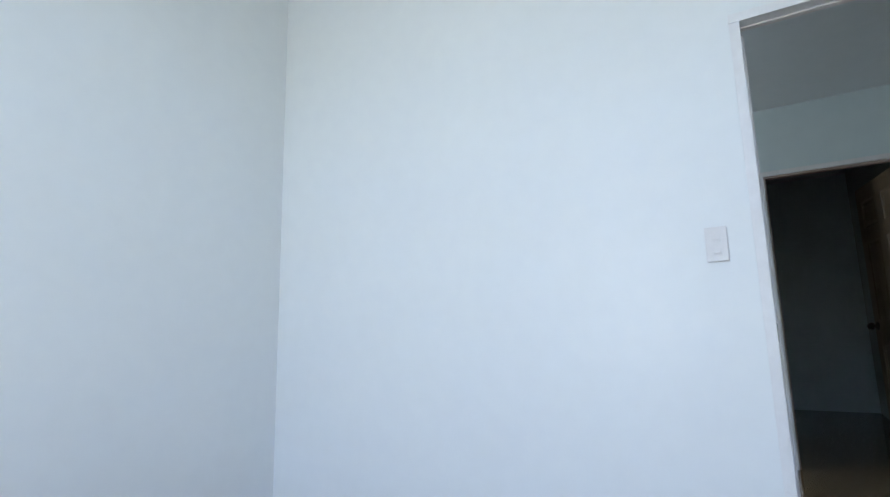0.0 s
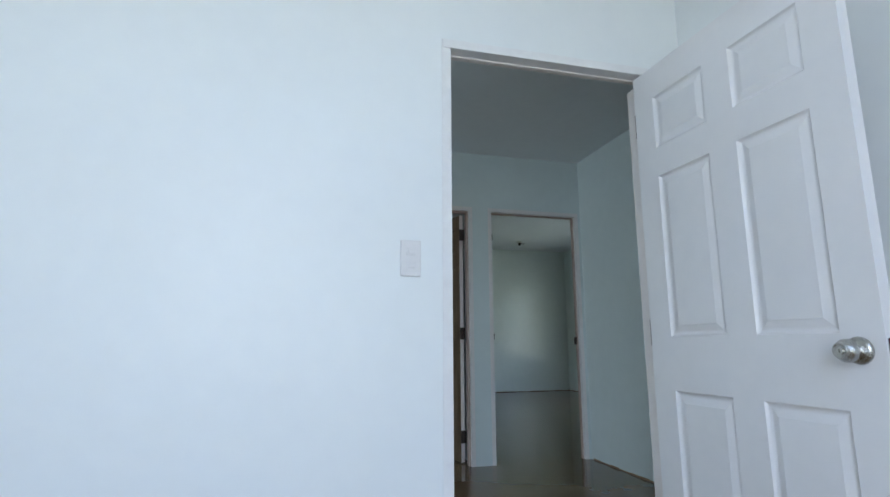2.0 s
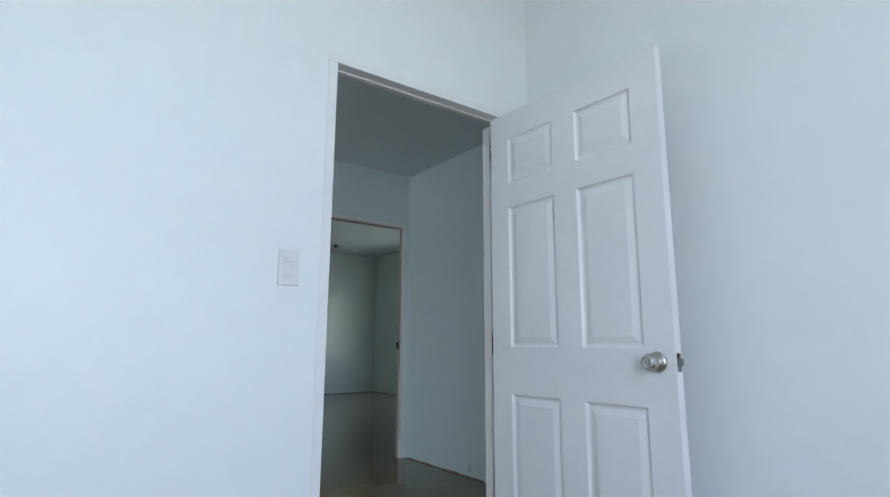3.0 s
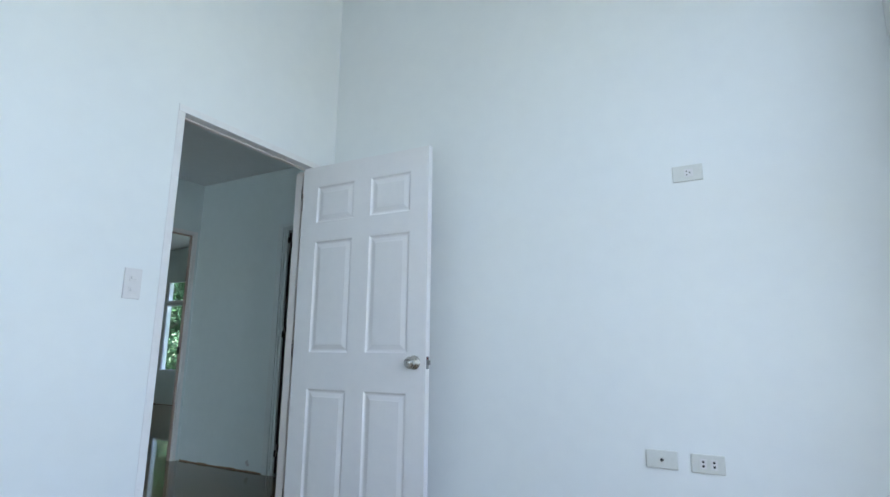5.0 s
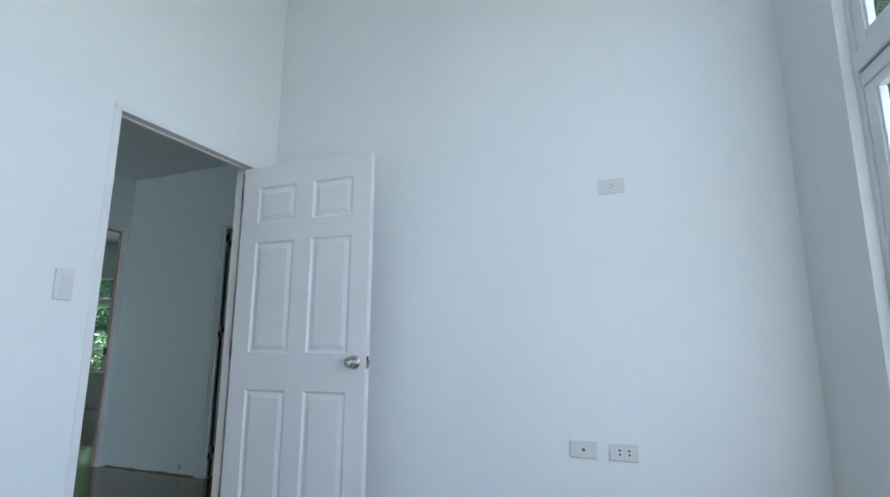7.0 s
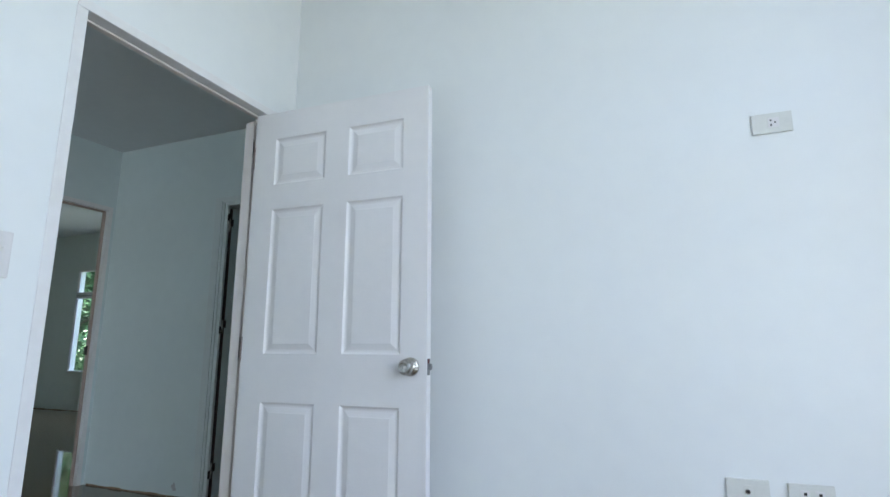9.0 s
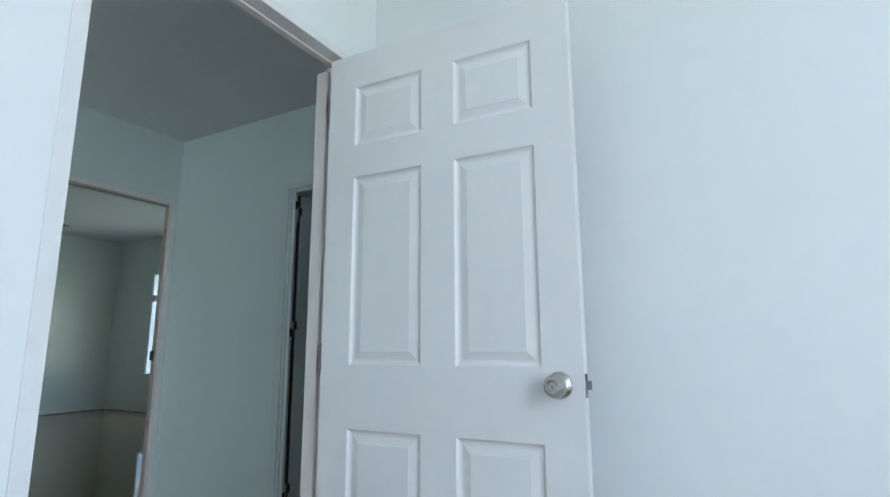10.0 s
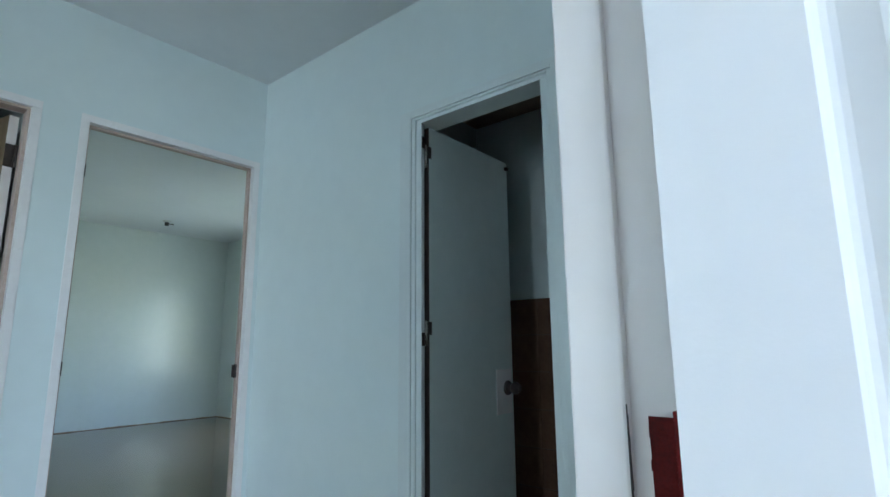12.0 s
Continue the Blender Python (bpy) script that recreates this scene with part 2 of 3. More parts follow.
# hallway
F1_X0, F1_X1, F2_X0, F2_X1 = 0.40, 1.243, 1.452, 2.257
w0 = HALL_W
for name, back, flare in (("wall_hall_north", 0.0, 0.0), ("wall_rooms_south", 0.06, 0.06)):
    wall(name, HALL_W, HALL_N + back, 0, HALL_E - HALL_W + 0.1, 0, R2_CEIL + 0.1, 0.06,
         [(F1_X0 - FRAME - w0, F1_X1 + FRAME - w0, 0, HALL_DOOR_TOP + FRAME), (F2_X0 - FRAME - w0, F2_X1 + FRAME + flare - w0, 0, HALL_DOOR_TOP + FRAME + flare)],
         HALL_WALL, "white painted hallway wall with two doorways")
BATH_Y0, BATH_Y1, BATH_TOP = 2.755, 3.325, 2.04
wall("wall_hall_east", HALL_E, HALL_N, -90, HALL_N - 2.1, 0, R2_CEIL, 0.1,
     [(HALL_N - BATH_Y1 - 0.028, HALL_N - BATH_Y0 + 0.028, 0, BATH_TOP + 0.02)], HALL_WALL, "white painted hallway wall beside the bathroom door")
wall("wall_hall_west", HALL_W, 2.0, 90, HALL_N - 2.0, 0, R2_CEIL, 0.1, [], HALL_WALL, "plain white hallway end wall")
# opening for the added window, out of view, that brightens the hallway
HW = (-4.2, -2.4, 0.70, 2.30)
wall("wall_hall_south", HALL_W, 2.0, 0, BED_W - 0.1 - HALL_W, 0, R2_CEIL, 0.132, [(HW[0] - HALL_W, HW[1] - HALL_W, HW[2], HW[3])], HALL_WALL, "white painted hallway wall with an added, unseen window")
setting("ceiling_hall", boxes((HALL_W, HALL_E, 2.1, HALL_N, HALL_CEIL, HALL_CEIL + 0.1)), CEIL, "smooth white hallway ceiling", "ceiling")

# far rooms
wall("wall_between_rooms", 1.36, HALL_N + 0.12, 90, R2_N - HALL_N - 0.12, 0, R2_CEIL + 0.1, 0.08, [], WALL_GLOSS, "white partition wall between two empty rooms")
R2W = (6.98, 9.68, 0.615, 2.305)
wall("wall_far_east", R2_E, R2_N + 0.1, -90, R2_N + 0.1 - 4.54, 0, R2_CEIL + 0.1, 0.12,
     [(R2_N + 0.1 - R2W[1], R2_N + 0.1 - R2W[0], R2W[2], R2W[3])], WALL_GLOSS, "pale glossy wall of the far room with a window")
wall("wall_far_north", -1.3, R2_N, 0, R2_E + 1.3, 0, R2_CEIL + 0.1, 0.1, [], WALL_GLOSS, "pale glossy end wall of the far room")
wall("wall_far_south", HALL_E + 0.1, HALL_N, 0, R2_E - HALL_E + 0.02, 0, R2_CEIL + 0.1, 0.12, [], HALL_WALL, "plain wall of the far room")
wall("wall_dark_room_north", -1.3, 7.95, 0, 2.58, 0, R2_CEIL, 0.1, [], HALL_WALL, "plain end wall of the dim second room")
wall("wall_dark_room_west", -1.3, HALL_N + 0.12, 90, 3.3, 0, R2_CEIL, 0.1, [], HALL_WALL, "plain side wall of the dim second room")
setting("ceiling_far_room", boxes((1.36, R2_E, HALL_N + 0.12, R2_N, R2_CEIL, R2_CEIL + 0.1)), CEIL, "smooth white ceiling of the far room", "ceiling")
setting("ceiling_dark_room", boxes((-1.3, 1.28, HALL_N + 0.12, 7.95, R2_CEIL - 0.1, R2_CEIL)), CEIL, "white ceiling of the dim second room", "ceiling")

# bathroom
BX0, BX1, BY0, BY1 = HALL_E + 0.1, 3.3, 2.2, 3.75
wall("wall_bath_east", BX1, BY1, -90, BY1 - BY0, 0, 2.6, 0.1, [], HALL_WALL, "white bathroom wall above brown tiles")
wall("wall_bath_north", BX0, BY1, 0, BX1 - BX0 + 0.1, 0, 2.6, 0.1, [], HALL_WALL, "white bathroom side wall above brown tiles")
wall("wall_bath_south", BX0, BY0 - 0.1, 0, BX1 - BX0 + 0.1, 0, 2.6, 0.1, [], HALL_WALL, "white bathroom side wall")
setting("ceiling_bath", boxes((BX0, BX1, BY0, BY1, 2.45, 2.6)), BATH_CEIL, "brownish bathroom ceiling board", "ceiling")


def dirt_line(name, x0, x1, m, label, seed):
    """A thin ragged strip of unpainted plaster where a wall meets the floor."""
    rnd = random.Random(seed)
    bm = bmesh.new()
    x = x0
    while x < x1 - 0.01:
        e = min(x + rnd.uniform(0.05, 0.16), x1)
        box(bm, x, e, -0.0022, 0, 0, rnd.uniform(0.006, 0.014))
        x = e
    ob = setting(name, bm, UNPAINTED, label, "baseboard")
    ob.matrix_world = m
    return ob


UNPAINTED = mottled("unpainted_plaster", (0.30, 0.215, 0.15), (0.18, 0.125, 0.085), 8.0, 0.85, 0.2, 40.0)
dirt_line("baseboard_far_north", 1.45, R2_E, pose(0, R2_N, 0), "ragged brown unpainted strip at the wall's foot", 31)
dirt_line("baseboard_far_east", 0.01, 5.6, pose(R2_E, R2_N, 0, 0, 0, -90), "ragged brown unpainted strip at the wall's foot", 32)
dirt_line("baseboard_hall_east", 0.03, 1.09, pose(HALL_E, HALL_N, 0, 0, 0, -90), "ragged brown unpainted strip at the hallway wall's foot", 33)


# ---- doors and door frames ----
PRIMER = mottled("pink_primer", (0.52, 0.41, 0.36), (0.40, 0.30, 0.26), 7.0, 0.5, 0.08, 60.0)


def door_frame(name, m, width, top, depth, face, stop0, stop1, label, inner=None):
    """A door frame round an opening from x 0 to width and z 0 to top; y runs through the wall. face: width of its front edge."""
    inner = inner or TRIM
    f = empty(name, m, label, "door frame", kind="structure")
    e = 0.002
    part("jamb", boxes((-face, 0, -e, depth + e, 0, top), bevel=0.0012), TRIM, f)
    part("jamb", boxes((width, width + face, -e, depth + e, 0, top), bevel=0.0012), TRIM, f)
    part("head", boxes((-face, width + face, -e - 0.0005, depth + e + 0.0005, top, top + face), bevel=0.0012), TRIM, f)
    s = 0.012
    part("stop", boxes((0, s, stop0, stop1, 0, top - s), bevel=0.002), inner, f, "slightly pink painted stop strip")
    part("stop", boxes((width - s, width, stop0, stop1, 0, top - s), bevel=0.002), inner, f, "slightly pink painted stop strip")
    part("stop", boxes((0, width, stop0, stop1, top - s, top), bevel=0.002), inner, f, "cream painted stop strip")
    return f


def panel_face(bm, w, z0, z1, y, sign, panels):
    """One moulded face of a door leaf in the plane y: flat stiles and rails, sunk and raised panels."""
    xs = sorted({0.0, w, *(p[0] for p in panels), *(p[1] for p in panels)})
    zs = sorted({z0, z1, *(p[2] for p in panels), *(p[3] for p in panels)})
    grid = {(x, z): bm.verts.new((x, y, z)) for x in xs for z in zs}
    inside = lambda x, z: any(p[0] < x < p[1] and p[2] < z < p[3] for p in panels)
    for xa, xb in zip(xs, xs[1:]):
        for za, zb in zip(zs, zs[1:]):
            if not inside((xa + xb) / 2, (za + zb) / 2):
                bm.faces.new((grid[xa, za], grid[xb, za], grid[xb, zb], grid[xa, zb]))
    for xa, xb, za, zb in panels:
        prev = [grid[xa, za], grid[xb, za], grid[xb, zb], grid[xa, zb]]
        for inset, deep in ((0.003, 0.0035), (0.007, 0.007), (0.012, 0.0085), (0.017, 0.0085), (0.037, 0.0035), (0.0395, 0.0025)):
            ring = [bm.verts.new((x, y + sign * deep, z)) for x, z in
                    ((xa + inset, za + inset), (xb - inset, za + inset), (xb - inset, zb - inset), (xa + inset, zb - inset))]
            for i in range(4):
                j = (i + 1) % 4
                bm.faces.new((prev[i], prev[j], ring[j], ring[i]))
            prev = ring
        bm.faces.new(prev)


def panel_leaf(w, h, thick, panels):
    """A six-panel leaf from x 0 (hinge) to w, y 0 to thick, z 0.008 to h."""
    bm = bmesh.new()
    z0 = 0.008
    panel_face(bm, w, z0, h, 0, 1, panels)
    panel_face(bm, w, z0, h, thick, -1, panels)
    for a, b in (((0, z0), (w, z0)), ((w, z0), (w, h)), ((w, h), (0, h)), ((0, h), (0, z0))):
        bm.faces.new([bm.verts.new((x, y, z)) for (x, z), y in ((a, 0), (b, 0), (b, thick), (a, thick))])
    bmesh.ops.remove_doubles(bm, verts=bm.verts, dist=1e-5)
    return bm


def six_panels(x0, x1, x2, x3, k=1.0):
    rows = ((0.225, 0.80), (0.988, 1.588), (1.698, 1.905))
    return [(a, b, lo * k, hi * k) for a, b in ((x0, x1), (x2, x3)) for lo, hi in rows]


def knob_profile():
    """Radius and height from the rose's foot to the rim of the knob's dished face."""
    return ((0.0335, 0), (0.0335, 0.0035), (0.0325, 0.0075), (0.027, 0.0115), (0.016, 0.014), (0.0138, 0.018), (0.0142, 0.023), (0.0195, 0.0275),
            (0.0255, 0.033), (0.0282, 0.040), (0.0278, 0.047), (0.0250, 0.0535), (0.0205, 0.0585), (0.0188, 0.0615), (0.0186, 0.0655),
            (0.0176, 0.0672), (0.0160, 0.0668), (0.0125, 0.0650), (0.0095, 0.0648))


def knob(parent, x, y, z, sign, mat, core=True):
    """A turned knob with a rosette on a leaf's face; sign: which way along y it points."""
    k = part("knob", lathe([(r, sign * h) for r, h in knob_profile()], "y", 40), mat, parent, "rounded metal knob on a round rose", True)
    k.location = (x, y, z)
    if core:
        part("key_cylinder", lathe([(0.0085, sign * 0.0645), (0.0085, sign * 0.0668), (0.0078, sign * 0.0674), (0.001, sign * 0.0674)], "y", 24), mat, k, "steel key cylinder")
        slot = boxes((-0.0011, 0.0011, min(sign * 0.0672, sign * 0.0678), max(sign * 0.0672, sign * 0.0678), -0.0045, 0.0045))
        part("keyhole", slot, BRASS_CORE, k, "dark upright key slot")
    return k


def hinge_plate(parent, x0, x1, y0, y1, z, mat, half=0.05, label="dark steel hinge plate"):
    return part("hinge", boxes((x0, x1, y0, y1, z - half, z + half), bevel=0.0006), mat, parent, label)


# bedroom door frame: x runs east from the latch jamb, y from the bedroom side
bed_frame = empty("door_frame_1", pose(0.37, BED_N, 0), "white painted door frame round the open bedroom door", "door frame", kind="structure")
BW, BD = 0.842, 0.136
part("jamb", boxes((-FRAME, 0, -0.0018, BD, 0, DOOR_TOP), bevel=0.001), TRIM, bed_frame)
part("jamb", boxes((BW, BW + FRAME, -0.004, BD, 0, DOOR_TOP), bevel=0.0025), CREAM, bed_frame, "cream painted hinge jamb")
part("head", boxes((-FRAME, BW + FRAME, -0.0045, 0.07, DOOR_TOP, DOOR_TOP + FRAME), bevel=0.0025), TRIM, bed_frame)
part("stop", boxes((0, 0.008, 0.085, BD, 0, DOOR_TOP - 0.012), bevel=0.002), TRIM, bed_frame)
part("stop", boxes((BW - 0.013, BW, 0.085, BD, 0, DOOR_TOP - 0.012), bevel=0.003), CREAM, bed_frame)
part("stop", boxes((0, BW, 0.045, 0.07, DOOR_TOP - 0.006, DOOR_TOP), bevel=0.002), CREAM, bed_frame, "cream painted stop strip")
for z in (0.22, 0.998, 1.83):
    h = part("hinge", boxes((BW - 0.0025, BW - 0.0001, 0.022, 0.068, z - 0.029, z + 0.044), bevel=0.0005), RUST, bed_frame, "hinge plate smeared with dark red primer")
    sm = bmesh.new()
    srnd = random.Random(int(z * 100))
    for k in range(9):
        zz = z - 0.032 + k * 0.0088
        box(sm, BW - 0.0030, BW - 0.0024, 0.05, 0.0700 + srnd.uniform(-0.0006, 0.0012), zz, zz + 0.0088)
    part("paint_smear", sm, RUST, h, "ragged smear of red primer")
for z0, z1 in ((0.185, 0.285), (0.95, 1.055), (1.855, 1.945)):
    sm = bmesh.new()
    srnd = random.Random(int(z0 * 1000))
    n = 12
    for k in range(n):
        w = 0.0042 * math.sin(math.pi * (k + 0.7) / (n + 0.4)) * srnd.uniform(0.7, 1.15)
        zz = z0 + (z1 - z0) * k / n
        box(sm, BW - 0.0131, BW - 0.0129 + w, 0.0842, 0.0852, zz, zz + (z1 - z0) / n)
    part("paint_smear", sm, BLACK, bed_frame, "narrow dark smudge beside the hinge")
part("strike_plate", boxes((0.0, 0.0022, 0.008, 0.034, 0.915, 0.975), bevel=0.0008), STEEL, bed_frame, "worn steel strike plate")

# bedroom door leaf, open square into the room against the east wall; local x runs from the hinge
LEAF_W = 0.826
door1 = empty("door_1", pose(1.158, 2.031, 0, 0, 0, -88.4), "white moulded six-panel bedroom door standing open", "door", kind="structure")
part("leaf", panel_leaf(LEAF_W, DOOR_TOP - 0.012, 0.036, six_panels(0.109, 0.362, 0.474, 0.720)), DOOR, door1)
knob(door1, LEAF_W - 0.062, 0.0, 0.945, -1, STEEL)
knob(door1, LEAF_W - 0.062, 0.036, 0.945, 1, STEEL, False)
part("latch_plate", boxes((LEAF_W - 0.001, LEAF_W + 0.0015, 0.006, 0.030, 0.916, 0.974), bevel=0.0006), DARK_STEEL, door1, "dulled steel latch plate with a red stain")
part("latch_bolt", boxes((LEAF_W + 0.0015, LEAF_W + 0.013, 0.011, 0.025, 0.935, 0.957), bevel=0.002), DARK_STEEL, door1, "dulled steel latch bolt")
part("paint_smear", boxes((LEAF_W + 0.0015, LEAF_W + 0.0022, 0.007, 0.019, 0.957, 0.973)), RUST, door1, "small red primer stain")
for z in (0.22, 1.006, 1.83):
    hb = lathe([(0.006, z - 0.05), (0.0065, z - 0.048), (0.0065, z + 0.048), (0.006, z + 0.05)], "z", 14)
    for v in hb.verts:
        v.co.x += 0.032
        v.co.y += 0.043
    part("hinge", hb, BLACK, door1, "dark hinge barrel", True)
    part("hinge", boxes((-0.0035, 0, 0.0005, 0.034, z - 0.05, z + 0.05), bevel=0.0006), RUST, door1, "dark red hinge plate on the leaf's edge")

# far doorway on the left: frame and its open leaf
F_DEPTH = 0.12
frame_a = door_frame("door_frame_2", pose(F1_X0, HALL_N, 0), F1_X1 - F1_X0, HALL_DOOR_TOP, F_DEPTH, FRAME, 0.02, 0.078,
                     "white door frame with pinkish primer on its inside", PRIMER)
frame_b = door_frame("door_frame_3", pose(F2_X0, HALL_N, 0), F2_X1 - F2_X0, HALL_DOOR_TOP, 0.056, FRAME, 0.03, 0.058,
                     "white door frame of the far empty room", PRIMER)
for z in (0.21, 1.05, 1.90):
    hinge_plate(frame_b, -0.0005, 0.0035, -0.0068, 0.016, z - 0.02, BLACK, 0.028, "small dark hinge edge")
W2 = F2_X1 - F2_X0
part("strike_plate", boxes((W2 - 0.0155, W2 - 0.0122, 0.034, 0.056, 0.955, 1.025), (W2 - 0.028, W2 - 0.0155, 0.048, 0.056, 0.958, 1.022), bevel=0.0008), BLACK, frame_b, "black strike plate")
part("strike_plate", boxes((0, 0.0025, 0.082, 0.112, 0.955, 1.025), bevel=0.0008), BLACK, frame_a, "black strike plate")

door2 = empty("door_2", pose(F1_X1 - 0.012, HALL_N + F_DEPTH + 0.022, 0, 0, 0, 180 - 79), "tan six-panel door with a cream edge, standing open", "door", kind="structure")
part("leaf", panel_leaf(0.80, HALL_DOOR_TOP - 0.012, 0.036, six_panels(0.075, 0.315, 0.445, 0.705, 1.035)), DOOR_TAN, door2)
part("edge_strip", boxes((-0.0022, 0, 0.001, 0.035, 0.01, HALL_DOOR_TOP - 0.014)), CREAM, door2, "cream painted hinge edge")
knob(door2, 0.738, 0.036, 0.975, 1, BLACK, False)
knob(door2, 0.738, 0.0, 0.975, -1, BLACK, False)
for z in (0.21, 1.055, 1.915):
    part("hinge", boxes((-0.0045, -0.0022, 0.002, 0.036, z - 0.05, z + 0.05), bevel=0.0006), BLACK, door2, "black hinge plate on the leaf's edge")
    part("hinge", boxes((-0.016, -0.003, -0.006, 0.006, z - 0.05, z + 0.05), bevel=0.003), BLACK, door2, "black hinge barrel")

# bathroom door frame with a stepped casing, seen from the hall
bath_frame = empty("door_frame_4", pose(HALL_E, 0, 0), "pale painted bathroom door frame with a stepped casing", "door frame", kind="structure")


def casing_strip(u_out, u_in, proud):
    """Three pieces of casing between two outlines round the opening, standing proud of the wall."""
    y0o, y1o, y0i, y1i = BATH_Y0 - u_out, BATH_Y1 + u_out, BATH_Y0 - u_in, BATH_Y1 + u_in
    to, ti = BATH_TOP + u_out * 0.56, BATH_TOP + u_in * 0.56
    return ((y0o, y0i, 0, to), (y1i, y1o, 0, to), (y0i, y1i, ti, to), proud)


for uo, ui, proud in ((0.118, 0.083, 0.011), (0.083, 0.048, 0.018), (0.048, 0.028, 0.012)):
    *pieces, pr = casing_strip(uo, ui, proud)
    for a, b, lo, hi in pieces:
        part("casing", boxes((-pr, 0.0, a, b, lo, hi), bevel=0.003), CASING, bath_frame)
part("jamb", boxes((-0.004, 0.016, BATH_Y1, BATH_Y1 + 0.028, 0, BATH_TOP), bevel=0.002), CASING, bath_frame)
part("jamb", boxes((-0.004, 0.104, BATH_Y0 - 0.028, BATH_Y0, 0, BATH_TOP), bevel=0.002), CASING, bath_frame)
part("head", boxes((-0.004, 0.104, BATH_Y0 - 0.028, BATH_Y1 + 0.028, BATH_TOP, BATH_TOP + 0.02), bevel=0.002), CASING, bath_frame)
for z in (0.17, 1.135, 1.955):
    part("hinge", boxes((-0.002, 0.014, BATH_Y1 - 0.003, BATH_Y1, z - 0.026, z + 0.026), bevel=0.0006), BLACK, bath_frame, "dark hinge plate on the jamb")

bath_door = empty("door_3", pose(HALL_E + 0.020, BATH_Y1 + 0.026, 0), "plain pale flush bathroom door standing open inwards", "door", kind="structure")
# black strip paints the shade of the gap between jamb and leaf
part("edge_strip", boxes((0.0115, 0.014, -0.0355, -0.0005, 0.012, BATH_TOP - 0.014)), BLACK, bath_door, "black strip standing in for the shade in the hinge gap")
part("leaf", boxes((0.014, 0.615, -0.036, 0, 0.01, BATH_TOP - 0.012), bevel=0.002), FLUSH, bath_door)
for z in (0.215, 1.178, 1.915):
    part("hinge", boxes((0.004, 0.026, -0.0385, -0.036, z - 0.026, z + 0.026), bevel=0.0006), BLACK, bath_door, "dark hinge plate on the leaf")
    hb = lathe([(0.005, z - 0.07), (0.005, z + 0.03)], "z", 12)
    for v in hb.verts:
        v.co.x -= 0.002
        v.co.y -= 0.033
    part("hinge", hb, STEEL, bath_door, "steel hinge pin", True)
part("lock_plate", boxes((0.475, 0.600, -0.039, -0.036, 0.80, 1.0), bevel=0.001), TRIM, bath_door, "pale square plate behind the knob")
knob(bath_door, 0.562, -0.039, 0.915, -1, BLACK, False)
part("door_stop", boxes((0.59, 0.61, -0.05, -0.036, 1.985, 2.0), bevel=0.002), BLACK, bath_door, "small dark catch near the top")


# ---- wall plates ----
def wall_plate(name, m, w, h, mat, label, category):
    p = empty(name, m, label, category)
    part("plate", boxes((-w / 2, w / 2, -0.009, 0, -h / 2, h / 2), bevel=0.0035), mat, p)
    return p


sw = wall_plate("light_switch", pose(0.2235, BED_N, 1.2495), 0.070, 0.122, PLATE, "white two-gang wall switch beside the bedroom door", "light switch")
for z in (0.024, -0.024):
    rocker = part("rocker", boxes((-0.016, 0.016, -0.0115, -0.009, z - 0.016, z + 0.013), bevel=0.001), PLATE, sw)
    part("button", boxes((-0.011, 0.013, -0.0165, -0.0112, z - 0.009, z + 0.006), bevel=0.0016), PLATE, rocker, "small raised switch button")

east = lambda y, z: pose(BED_E, y, z, 0, 0, -90)


up = wall_plate("wall_socket", east(0.038, 1.748), 0.118, 0.070, PLATE_B, "grey-white single power socket high on the wall", "power socket")
insert = part("insert", boxes((-0.012, 0.021, -0.0105, -0.009, -0.017, 0.017), bevel=0.001), PLATE, up)
for x, z in ((-0.003, 0.008), (-0.003, -0.008), (0.009, 0.0)):
    hl = lathe([(0.0031, -0.0112), (0.0031, -0.0098)], "y", 12)
    for v in hl.verts:
        v.co.x += x
        v.co.z += z
    part("slot", hl, HOLE, insert, "dark round hole")
tel = wall_plate("antenna_socket", east(0.213, 0.586), 0.118, 0.070, PLATE_B, "grey-white aerial socket low on the wall", "aerial socket")
part("insert", boxes((-0.012, 0.012, -0.0105, -0.009, -0.017, 0.017), bevel=0.001), PLATE_B, tel)
connector = part("connector", lathe([(0.0075, -0.0105), (0.0075, -0.014), (0.0055, -0.0145), (0.0055, -0.012), (0.001, -0.012)], "y", 18), STEEL, tel, "dark ringed aerial connector")
part("pin", lathe([(0.0045, -0.0125), (0.0045, -0.0142)], "y", 12), HOLE, connector, "dark centre hole")
soc = wall_plate("double_wall_socket", east(0.048, 0.584), 0.118, 0.070, PLATE_B, "grey-white double power socket low on the wall", "power socket")
for x in (-0.017, 0.021):
    insert = part("insert", boxes((x - 0.012, x + 0.012, -0.0105, -0.009, -0.018, 0.018), bevel=0.001), PLATE, soc)
    for dz in (0.008, -0.008):
        part("slot", boxes((x - 0.0035, x + 0.0045, -0.0113, -0.0102, dz - 0.0042, dz + 0.0042), bevel=0.0004), HOLE, insert, "dark slot")

holder = empty("lamp_holder", pose(3.98, 9.83, R2_CEIL), "small dark bulb-less lamp holder on the far room's ceiling", "lamp holder")
part("base", lathe([(0.055, 0), (0.055, -0.012), (0.045, -0.02), (0.03, -0.024)], "z", 24), PLATE_B, holder, "pale round base", True)
socket = part("socket", lathe([(0.026, -0.02), (0.028, -0.035), (0.028, -0.07), (0.022, -0.072), (0.021, -0.05)], "z", 24), BLACK, holder, "dark socket", True)
part("pull_tab", boxes((0.028, 0.10, -0.008, 0.008, -0.046, -0.034), bevel=0.003), BLACK, socket, "dark side terminal")


